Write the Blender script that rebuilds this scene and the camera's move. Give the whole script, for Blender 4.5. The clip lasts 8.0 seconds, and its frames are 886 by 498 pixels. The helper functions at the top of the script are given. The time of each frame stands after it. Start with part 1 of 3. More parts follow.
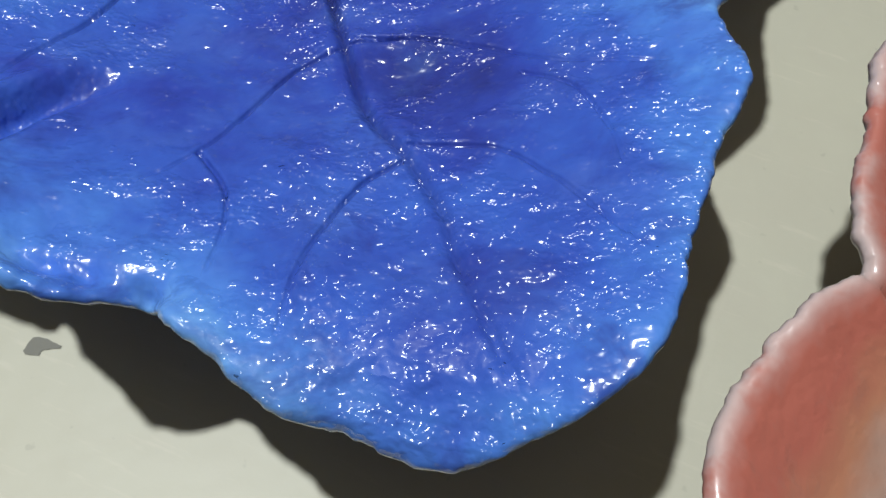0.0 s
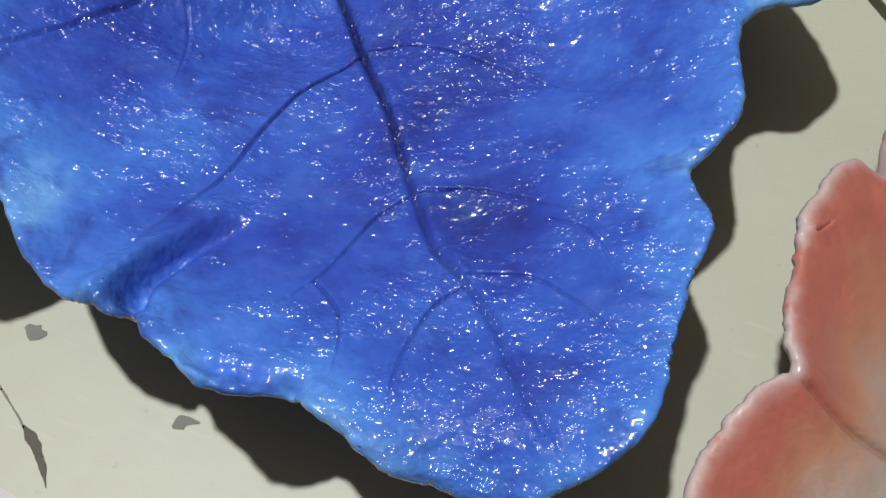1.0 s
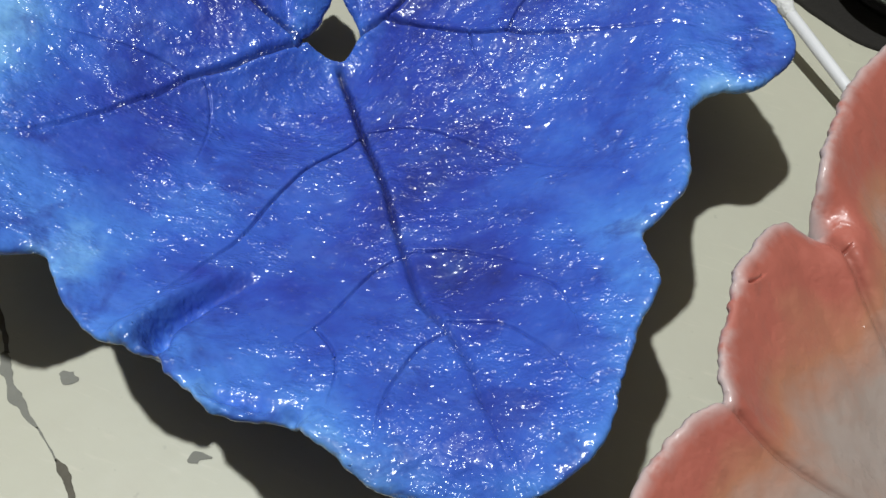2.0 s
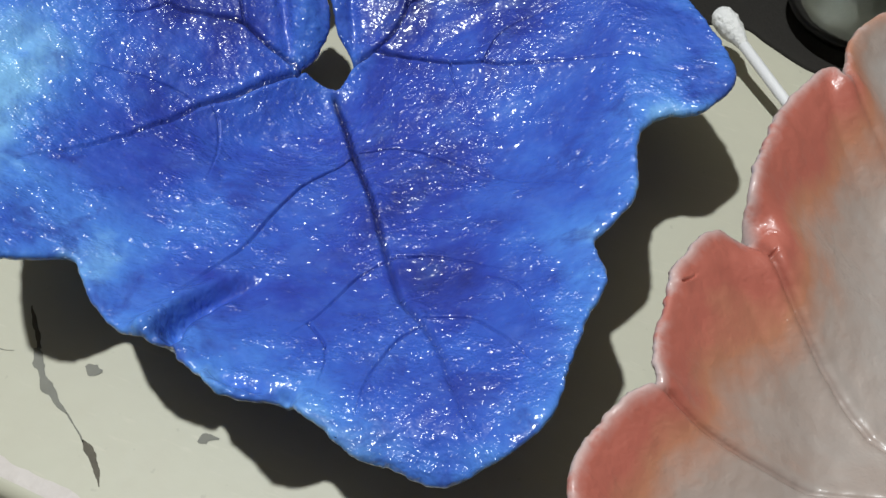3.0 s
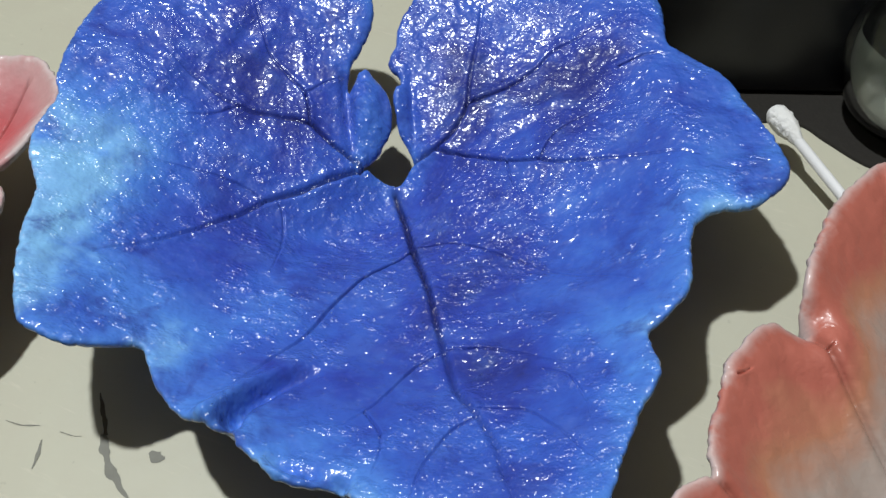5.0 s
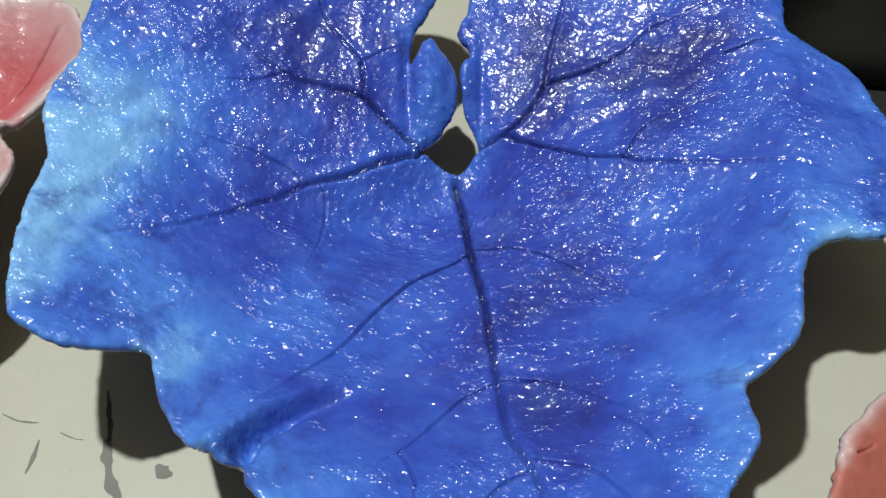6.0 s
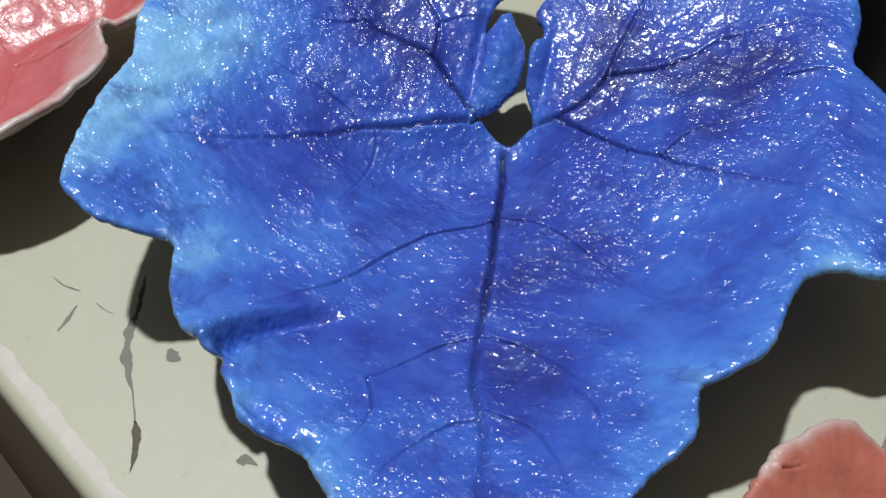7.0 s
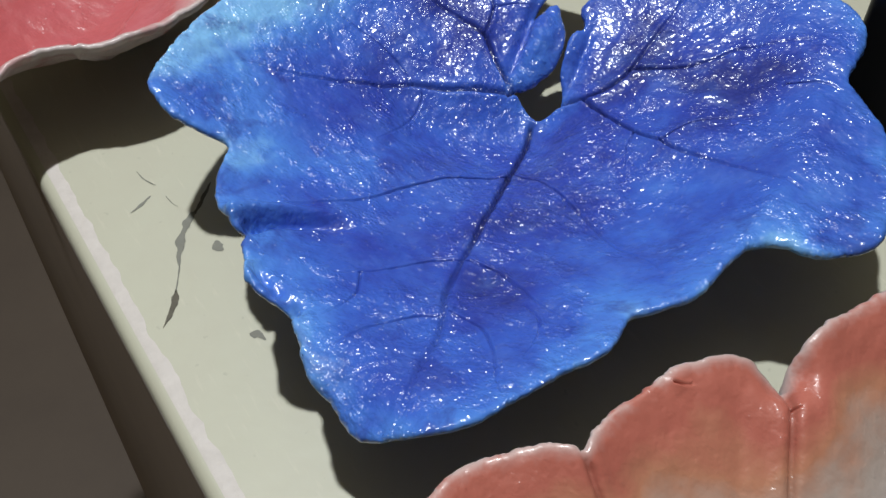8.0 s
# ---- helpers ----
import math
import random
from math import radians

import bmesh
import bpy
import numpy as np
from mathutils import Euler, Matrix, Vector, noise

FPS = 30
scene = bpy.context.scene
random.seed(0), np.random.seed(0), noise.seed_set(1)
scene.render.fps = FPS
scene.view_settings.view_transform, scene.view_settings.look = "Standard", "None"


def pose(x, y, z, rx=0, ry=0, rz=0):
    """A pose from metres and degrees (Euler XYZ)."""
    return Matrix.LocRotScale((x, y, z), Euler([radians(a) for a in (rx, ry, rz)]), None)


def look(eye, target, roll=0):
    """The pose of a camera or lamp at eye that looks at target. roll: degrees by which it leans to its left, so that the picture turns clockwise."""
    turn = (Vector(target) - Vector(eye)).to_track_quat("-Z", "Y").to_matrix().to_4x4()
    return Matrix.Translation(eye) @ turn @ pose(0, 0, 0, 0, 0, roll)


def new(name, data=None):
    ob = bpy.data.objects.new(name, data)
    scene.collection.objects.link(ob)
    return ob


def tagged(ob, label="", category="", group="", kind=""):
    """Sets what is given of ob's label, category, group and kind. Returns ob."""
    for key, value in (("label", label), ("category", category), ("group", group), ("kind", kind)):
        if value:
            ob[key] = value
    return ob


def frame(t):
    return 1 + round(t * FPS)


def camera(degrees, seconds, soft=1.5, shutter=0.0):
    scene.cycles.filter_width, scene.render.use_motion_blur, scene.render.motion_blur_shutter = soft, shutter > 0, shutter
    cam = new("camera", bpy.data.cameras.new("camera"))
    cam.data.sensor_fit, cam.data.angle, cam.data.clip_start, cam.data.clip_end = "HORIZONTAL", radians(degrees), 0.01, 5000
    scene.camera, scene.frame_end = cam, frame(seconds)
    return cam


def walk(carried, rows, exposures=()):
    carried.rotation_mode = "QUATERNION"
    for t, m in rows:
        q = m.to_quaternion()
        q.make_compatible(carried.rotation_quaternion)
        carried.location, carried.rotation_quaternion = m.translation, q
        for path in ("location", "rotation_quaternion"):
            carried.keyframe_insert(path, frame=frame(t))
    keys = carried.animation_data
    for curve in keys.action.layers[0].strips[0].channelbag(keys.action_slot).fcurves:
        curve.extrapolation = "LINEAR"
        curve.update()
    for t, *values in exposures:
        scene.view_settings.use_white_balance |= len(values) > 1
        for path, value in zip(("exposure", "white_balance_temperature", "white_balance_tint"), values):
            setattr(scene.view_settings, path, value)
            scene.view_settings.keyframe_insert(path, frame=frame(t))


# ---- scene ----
from mathutils.geometry import delaunay_2d_cdt

cam = camera(49.0, 8.0, soft=1.5, shutter=0.01)
PATH = [
    (0, (0.049, 0.048, 0.105), (0.039, 0.984, -1.662), 5.0),
    (0.5, (0.044, 0.043, 0.121), (0.031, 0.982, -1.645), 4.5),
    (1, (0.042, 0.036, 0.14), (0.019, 1.068, -1.572), 3.9),
    (1.5, (0.044, 0.028, 0.147), (-0.008, 1.156, -1.503), 2.9),
    (3, (0.055, 0.006, 0.171), (-0.042, 1.218, -1.417), 1.1),
    (3.5, (0.057, -0.001, 0.176), (-0.068, 1.243, -1.386), 0.1),
    (4, (0.055, 0.0, 0.179), (-0.077, 1.344, -1.296), -0.2),
    (5.5, (0.058, 0.008, 0.165), (-0.254, 1.349, -1.286), -3.4),
    (6, (0.052, 0.029, 0.158), (-0.303, 1.291, -1.352), -3.0),
    (6.5, (0.056, 0.03, 0.158), (-0.39, 1.253, -1.36), -2.7),
    (7, (0.076, 0.026, 0.161), (-0.523, 1.179, -1.36), -0.3),
    (7.5, (0.096, 0.018, 0.165), (-0.648, 1.127, -1.324), 0.8),
    (8, (0.115, 0.009, 0.17), (-0.715, 1.073, -1.306), 0.8),
]
walk(cam, [(t, look(eye, target, roll)) for t, eye, target, roll in PATH])

# ---------------------------------------------------------------- light
world = bpy.data.worlds.new("room_air")
scene.world = world
world.use_nodes = True
world.node_tree.nodes["Background"].inputs[0].default_value = (1.0, 0.90, 0.66, 1)
world.node_tree.nodes["Background"].inputs[1].default_value = 0.045

lamp_data = bpy.data.lights.new("ceiling_bulb", "POINT")
lamp_data.energy = 42.5
lamp_data.color = (0.93, 0.985, 1.0)
lamp_data.shadow_soft_size = 0.018
lamp = new("ceiling_bulb", lamp_data)
lamp.matrix_world = pose(-0.165, 0.13, 1.0)

MM = 0.001


# ---------------------------------------------------------------- node helpers
def material(name, rough=0.5, metal=0.0):
    m = bpy.data.materials.new(name)
    m.use_nodes = True
    nt = m.node_tree
    b = nt.nodes["Principled BSDF"]
    b.inputs["Roughness"].default_value = rough
    b.inputs["Metallic"].default_value = metal
    return m, nt, b


def coords(nt):
    return nt.nodes.new("ShaderNodeTexCoord").outputs["Object"]


def noise_tex(nt, where, scale, detail=3.0, rough=0.55, distort=0.0):
    n = nt.nodes.new("ShaderNodeTexNoise")
    n.inputs["Scale"].default_value = scale
    n.inputs["Detail"].default_value = detail
    n.inputs["Roughness"].default_value = rough
    n.inputs["Distortion"].default_value = distort
    nt.links.new(where, n.inputs["Vector"])
    return n.outputs["Fac"]


def stretch(nt, where, scale, turn=0.0):
    n = nt.nodes.new("ShaderNodeMapping")
    n.inputs["Scale"].default_value = scale
    n.inputs["Rotation"].default_value = (0, 0, radians(turn))
    nt.links.new(where, n.inputs["Vector"])
    return n.outputs["Vector"]


def ramp(nt, fac, stops):
    n = nt.nodes.new("ShaderNodeValToRGB")
    el = n.color_ramp.elements
    while len(el) < len(stops):
        el.new(0.5)
    for e, (p, c) in zip(el, stops):
        e.position = p
        e.color = (c, c, c, 1) if isinstance(c, (int, float)) else (*c, 1)
    nt.links.new(fac, n.inputs["Fac"])
    return n.outputs["Color"]


def mix(nt, fac, a, b, mode="MIX"):
    n = nt.nodes.new("ShaderNodeMix")
    n.data_type, n.blend_type = "RGBA", mode
    for value, socket in ((fac, n.inputs[0]), (a, n.inputs[6]), (b, n.inputs[7])):
        if isinstance(value, (int, float)):
            socket.default_value = value
        elif isinstance(value, tuple):
            socket.default_value = (*value, 1)
        else:
            nt.links.new(value, socket)
    return n.outputs[2]


def maths(nt, op, a, b=0.0, c=0.0):
    n = nt.nodes.new("ShaderNodeMath")
    n.operation = op
    for value, socket in zip((a, b, c), n.inputs):
        if isinstance(value, (int, float)):
            socket.default_value = value
        else:
            nt.links.new(value, socket)
    return n.outputs[0]


def attribute(nt, name):
    n = nt.nodes.new("ShaderNodeAttribute")
    n.attribute_name = name
    return n.outputs["Fac"]


def bump(nt, height, distance, strength=1.0, under=None):
    n = nt.nodes.new("ShaderNodeBump")
    n.inputs["Strength"].default_value = strength
    n.inputs["Distance"].default_value = distance
    nt.links.new(height, n.inputs["Height"])
    if under is not None:
        nt.links.new(under, n.inputs["Normal"])
    return n.outputs["Normal"]


# ---------------------------------------------------------------- materials
def varnish_relief(nt, where, lump, droplet, cover, base=0.1, gloss=1.25, body=0.4):
    """Soft lumps and fine leaf skin under thick varnish that has dried in clusters of little drops."""
    spread = maths(nt, "ADD", noise_tex(nt, stretch(nt, where, (1.0, 1.35, 1.0), 30), 95, 4, 0.62), attribute(nt, "pool"))
    patch = ramp(nt, spread, [(0.0, base), (cover, base * 1.6), (cover + 0.11, 1.0), (1.0, 1.0)])
    lumps = noise_tex(nt, where, 300, 2.5, 0.5)
    skin = noise_tex(nt, where, 470, 1.2, 0.5)
    pebble = maths(nt, "MULTIPLY", skin, patch)
    paint = bump(nt, pebble, lump * body, 1.0, bump(nt, lumps, lump * 1.1))
    n1 = bump(nt, pebble, lump * gloss, 1.0, bump(nt, lumps, lump))
    for scale, high in ((450, droplet), (800, droplet * 0.6)):
        cell = nt.nodes.new("ShaderNodeTexVoronoi")
        cell.inputs["Scale"].default_value = scale
        nt.links.new(stretch(nt, where, (1.0, 1.25, 1.0), 25), cell.inputs["Vector"])
        dome = ramp(nt, cell.outputs["Distance"], [(0.0, 1.0), (0.12, 0.90), (0.26, 0.55), (0.42, 0.0)])
        some = ramp(nt, cell.outputs["Color"], [(0.0, 0.0), (0.38, 0.0), (0.48, 0.6), (1.0, 1.0)])
        n1 = bump(nt, maths(nt, "MULTIPLY", maths(nt, "MULTIPLY", dome, some), patch), high, 1.0, n1)
    return paint, n1


def blue_varnish():
    m, nt, b = material("blue_varnished_paint", 0.42)
    where = coords(nt)
    wide = noise_tex(nt, where, 38, 4, 0.6, 0.2)
    mid = noise_tex(nt, where, 140, 4, 0.6, 0.1)
    brush = noise_tex(nt, where, 420, 4, 0.65)
    pale = attribute(nt, "pale")
    lift = maths(nt, "MULTIPLY_ADD", wide, 0.95, maths(nt, "MULTIPLY_ADD", mid, 0.45, -0.70))
    f = maths(nt, "ADD", pale, lift)
    f = maths(nt, "MULTIPLY_ADD", maths(nt, "SUBTRACT", brush, 0.5), 0.05, f)
    colour = ramp(nt, f, [(0.0, (0.024, 0.034, 0.22)), (0.2, (0.032, 0.062, 0.40)), (0.5, (0.045, 0.120, 0.55)),
                          (0.75, (0.078, 0.225, 0.70)), (1.0, (0.22, 0.49, 0.84))])
    thin = ramp(nt, noise_tex(nt, stretch(nt, where, (1.0, 1.3, 1.0), 40), 110, 4, 0.6, 0.3), [(0.0, 0.0), (0.48, 0.0), (0.72, 1.0), (1.0, 1.0)])
    colour = mix(nt, maths(nt, "MULTIPLY", thin, 0.28), colour, (0.11, 0.22, 0.64))
    deep = ramp(nt, noise_tex(nt, where, 75, 5, 0.65, 0.5), [(0.0, 1.0), (0.34, 1.0), (0.47, 0.0), (1.0, 0.0)])
    colour = mix(nt, maths(nt, "MULTIPLY", deep, 0.60), colour, (0.028, 0.042, 0.28))
    # Vein grooves darkened: pooled pigment, and groove shade put into the colour.
    colour = mix(nt, maths(nt, "MULTIPLY", attribute(nt, "vein"), 0.95), colour, (0.006, 0.006, 0.06))
    bare = ramp(nt, noise_tex(nt, where, 210, 5, 0.7), [(0.0, 0.0), (0.70, 0.0), (0.78, 1.0), (1.0, 1.0)])
    bare = maths(nt, "MULTIPLY", bare, attribute(nt, "lip"))
    nt.links.new(mix(nt, bare, colour, (0.62, 0.64, 0.66)), b.inputs["Base Color"])
    b.inputs["Coat Weight"].default_value = 1.0
    b.inputs["Coat Roughness"].default_value = 0.21
    b.inputs["Coat IOR"].default_value = 1.58
    b.inputs["Specular IOR Level"].default_value = 0.12
    rel = varnish_relief(nt, where, 0.00050, 0.00048, 0.505, 0.22, 3.7, 0.6)
    nt.links.new(rel[0], b.inputs["Normal"])
    nt.links.new(rel[1], b.inputs["Coat Normal"])
    return m


def red_varnish(name, rim_colour, warm, heart):
    m, nt, b = material(name, 0.4)
    where = coords(nt)
    wide = noise_tex(nt, where, 30, 4, 0.6, 0.5)
    mid = noise_tex(nt, where, 120, 4, 0.6)
    f = maths(nt, "ADD", attribute(nt, "pale"), maths(nt, "MULTIPLY_ADD", wide, 0.7, maths(nt, "MULTIPLY_ADD", mid, 0.3, -0.5)))
    colour = ramp(nt, f, [(0.0, heart), (0.3, (heart[0] * 0.95, heart[1] * 0.82, heart[2] * 0.76)), (0.55, warm), (0.8, rim_colour), (1.0, rim_colour)])
    lip = maths(nt, "MULTIPLY", attribute(nt, "lip"), ramp(nt, mid, [(0.0, 0.0), (0.36, 0.1), (0.50, 1.0), (1.0, 1.0)]))
    # The brown mixed into the veins puts their groove shade into the colour.
    nt.links.new(mix(nt, maths(nt, "MULTIPLY", lip, 0.85), mix(nt, maths(nt, "MULTIPLY", attribute(nt, "vein"), 0.35), colour, (0.16, 0.07, 0.05)), (0.60, 0.53, 0.52)), b.inputs["Base Color"])
    b.inputs["Coat Weight"].default_value = 0.38
    b.inputs["Coat Roughness"].default_value = 0.20
    rel = varnish_relief(nt, where, 0.00032, 0.00024, 0.50)
    nt.links.new(rel[0], b.inputs["Normal"])
    nt.links.new(rel[1], b.inputs["Coat Normal"])
    return m


def cream_paint():
    m, nt, b = material("cream_enamel_paint", 0.5)
    where = coords(nt)
    wide = noise_tex(nt, where, 14, 5, 0.65)
    fine = noise_tex(nt, where, 160, 4, 0.65)
    specks = ramp(nt, noise_tex(nt, where, 420, 2, 0.5), [(0.0, 0.0), (0.70, 0.0), (0.76, 1.0), (1.0, 1.0)])
    c = mix(nt, wide, (0.512, 0.495, 0.395), (0.45, 0.437, 0.347))
    cloud = ramp(nt, noise_tex(nt, where, 45, 6, 0.7, 0.8), [(0.0, 0.0), (0.42, 0.0), (0.66, 1.0), (1.0, 1.0)])
    scuff = ramp(nt, noise_tex(nt, stretch(nt, where, (1.0, 7.0, 1.0), 35), 90, 4, 0.6), [(0.0, 0.0), (0.60, 0.0), (0.72, 1.0), (1.0, 1.0)])
    c = mix(nt, maths(nt, "MULTIPLY", cloud, 0.40), c, (0.46, 0.43, 0.35))
    c = mix(nt, maths(nt, "MULTIPLY", scuff, 0.35), c, (0.61, 0.565, 0.465))
    c = mix(nt, maths(nt, "MULTIPLY", fine, 0.22), c, (0.405, 0.37, 0.285))
    c = mix(nt, maths(nt, "MULTIPLY", specks, 0.25), c, (0.25, 0.235, 0.19))
    nt.links.new(c, b.inputs["Base Color"])
    nt.links.new(bump(nt, fine, 0.0001, 0.6, bump(nt, wide, 0.0006)), b.inputs["Normal"])
    return m


def plain(name, colour, other, scale, rough=0.5, depth=0.0002, metal=0.0):
    m, nt, b = material(name, rough, metal)
    where = coords(nt)
    n = noise_tex(nt, where, scale, 5, 0.62)
    nt.links.new(mix(nt, n, colour, other), b.inputs["Base Color"])
    nt.links.new(bump(nt, n, depth), b.inputs["Normal"])
    return m


def clear_glass():
    m, nt, b = material("clear_glass", 0.03)
    b.inputs["Base Color"].default_value = (0.93, 0.96, 0.94, 1)
    b.inputs["Transmission Weight"].default_value = 1.0
    b.inputs["IOR"].default_value = 1.48
    smear = noise_tex(nt, coords(nt), 120, 4, 0.6)
    nt.links.new(ramp(nt, smear, [(0.0, 0.02), (0.5, 0.04), (1.0, 0.16)]), b.inputs["Roughness"])
    return m


BLUE = blue_varnish()
CORAL = red_varnish("coral_varnished_paint", (0.46, 0.135, 0.10), (0.47, 0.205, 0.125), (0.41, 0.375, 0.355))
ROSE = red_varnish("rose_varnished_paint", (0.54, 0.31, 0.31), (0.53, 0.21, 0.22), (0.50, 0.12, 0.14))
CREAM = cream_paint()
LIP = plain("worn_pale_edge_paint", (0.66, 0.60, 0.57), (0.46, 0.41, 0.38), 220, 0.55, 0.0003)
BARE = plain("bare_grey_underlayer", (0.22, 0.215, 0.185), (0.16, 0.155, 0.13), 350, 0.75, 0.0002)
STAIN = plain("dark_bare_wood", (0.07, 0.06, 0.045), (0.14, 0.125, 0.095), 500, 0.8, 0.0003)
WOOD = plain("brown_table_wood", (0.09, 0.06, 0.04), (0.05, 0.032, 0.02), 40, 0.6, 0.0005)
COVER_PANEL = plain("brown_cover_panel", (0.44, 0.35, 0.29), (0.34, 0.265, 0.22), 18, 0.6, 0.0004)
FLOOR = plain("brown_floor", (0.20, 0.155, 0.125), (0.13, 0.10, 0.085), 6, 0.6, 0.001)
WALL = plain("warm_bounce_paint", (0.32, 0.28, 0.19), (0.27, 0.235, 0.155), 5, 0.85, 0.001)
DARK_SHEET = plain("dark_brown_sheet", (0.008, 0.0065, 0.0045), (0.014, 0.011, 0.008), 700, 0.9, 0.0004)
BLACK = plain("black_plastic", (0.003, 0.003, 0.005), (0.006, 0.006, 0.009), 60, 0.35, 0.0002)
COTTON = plain("white_cotton", (0.82, 0.81, 0.80), (0.70, 0.69, 0.68), 900, 0.95, 0.0006)
STICK = plain("white_plastic_stick", (0.78, 0.77, 0.78), (0.70, 0.69, 0.70), 200, 0.45, 0.0001)
GLASS = clear_glass()
FILM = plain("cloudy_film", (0.34, 0.35, 0.29), (0.22, 0.23, 0.19), 160, 0.6, 0.0003)
FILM.node_tree.nodes["Principled BSDF"].inputs["Alpha"].default_value = 0.55
REFLECTION_WHITE = plain("reflection_white", (0.80, 0.82, 0.80), (0.62, 0.64, 0.60), 130, 0.5, 0.0006)


# ---------------------------------------------------------------- mesh helpers
def part(name, bm, mat, parent=None, label="", smooth=True):
    me = bpy.data.meshes.new(name)
    bm.to_mesh(me)
    bm.free()
    for p in me.polygons:
        p.use_smooth = smooth
    me.materials.append(mat)
    ob = new(name, me)
    if parent is not None:
        ob.parent = parent
    if label:
        tagged(ob, label)
    return ob


def box_bm(lo, hi, bevel=0.0, segments=3):
    bm = bmesh.new()
    bmesh.ops.create_cube(bm, size=1)
    for v in bm.verts:
        v.co = Vector([lo[i] + (v.co[i] + 0.5) * (hi[i] - lo[i]) for i in range(3)])
    if bevel:
        bmesh.ops.bevel(bm, geom=bm.edges[:], offset=bevel, segments=segments, profile=0.6, affect="EDGES")
    return bm


def lathe_bm(profile, turns=64):
    bm = bmesh.new()
    rings = []
    for r, z in profile:
        if r < 1e-6:
            rings.append([bm.verts.new((0, 0, z))])
        else:
            rings.append([bm.verts.new((r * math.cos(a), r * math.sin(a), z)) for a in np.linspace(0, 2 * math.pi, turns, endpoint=False)])
    for a, b in zip(rings, rings[1:]):
        for i in range(turns):
            j = (i + 1) % turns
            if len(a) == 1:
                bm.faces.new((a[0], b[i], b[j]))
            elif len(b) == 1:
                bm.faces.new((a[i], b[0], a[j]))
            else:
                bm.faces.new((a[i], b[i], b[j], a[j]))
    bmesh.ops.recalc_face_normals(bm, faces=bm.faces[:])
    return bm


def curve_through(points, step, closed=False):
    """A Catmull-Rom curve through the points, at even steps."""
    p = np.array(points, float)
    n = len(p)
    out = []
    for i in range(n if closed else n - 1):
        if closed:
            a, b, c, d = p[i - 1], p[i], p[(i + 1) % n], p[(i + 2) % n]
        else:
            a, b, c, d = p[max(i - 1, 0)], p[i], p[i + 1], p[min(i + 2, n - 1)]
        k = max(2, int(np.linalg.norm(c - b) / step * 3))
        for u in np.linspace(0, 1, k, endpoint=False):
            out.append(0.5 * (2 * b + (c - a) * u + (2 * a - 5 * b + 4 * c - d) * u ** 2 + (3 * b - a - 3 * c + d) * u ** 3))
    out.append(out[0] if closed else p[-1])
    out = np.array(out)
    run = np.r_[0, np.cumsum(np.linalg.norm(np.diff(out, axis=0), axis=1))]
    at = np.linspace(0, run[-1], max(3, int(run[-1] / step)) + 1)
    fine = np.stack([np.interp(at, run, out[:, k]) for k in range(2)], -1)
    return fine[:-1] if closed else fine


def distance_to(points, path, closed=False):
    """Distance from each point to a polyline, and how far along it (0 to 1)."""
    a = path if closed else path[:-1]
    b = np.roll(path, -1, axis=0) if closed else path[1:]
    ab = b - a
    best, where = np.full(len(points), 1e9), np.zeros(len(points))
    for s in range(0, len(points), 2000):
        q = points[s:s + 2000, None] - a[None]
        u = np.clip((q * ab).sum(-1) / np.maximum((ab ** 2).sum(-1), 1e-9), 0, 1)
        d = np.linalg.norm(q - u[..., None] * ab, axis=-1)
        i = d.argmin(1)
        r = np.arange(len(i))
        best[s:s + 2000] = d[r, i]
        where[s:s + 2000] = (i + u[r, i]) / len(a)
    return best, where


def inside(points, ring):
    x, y = points[:, 0], points[:, 1]
    hit = np.zeros(len(points), bool)
    for (x1, y1), (x2, y2) in zip(ring, np.roll(ring, -1, axis=0)):
        if y1 != y2:
            hit ^= ((y1 > y) != (y2 > y)) & (x < (x2 - x1) * (y - y1) / (y2 - y1) + x1)
    return hit


def ripple(points, size, seed):
    return np.array([noise.noise((x / size, y / size, seed)) for x, y in points])


def pooled(p):
    """Where the varnish ran together and dried in thicker drops."""
    more = 0.16 * bell(p, 50, 84, 13, 11) + 0.14 * bell(p, 36, 74, 9, 5, -35) + 0.10 * bell(p, 28, 152, 12, 22, 20) + 0.06 * bell(p, 8, 156, 14, 10) + 0.08 * bell(p, 45, 162, 9, 5)
    more = more + 0.12 * bell(p, 55, 179, 13, 5, 25) + 0.10 * bell(p, 46, 197, 10, 4, 25) + 0.13 * bell(p, -5, 174, 7, 5) + 0.07 * bell(p, -44, 176, 9, 13) + 0.12 * bell(p, 7, 185, 3, 7) + 0.10 * bell(p, 41, 145, 9, 6)
    return more - 0.10 * bell(p, 62, 134, 14, 12) - 0.10 * bell(p, 18, 104, 14, 9) - 0.12 * bell(p, 70, 170, 9, 6) - 0.12 * bell(p, -22, 133, 10, 8) - 0.14 * bell(p, -14, 194, 12, 9) - 0.12 * bell(p, 21, 192, 5, 9)


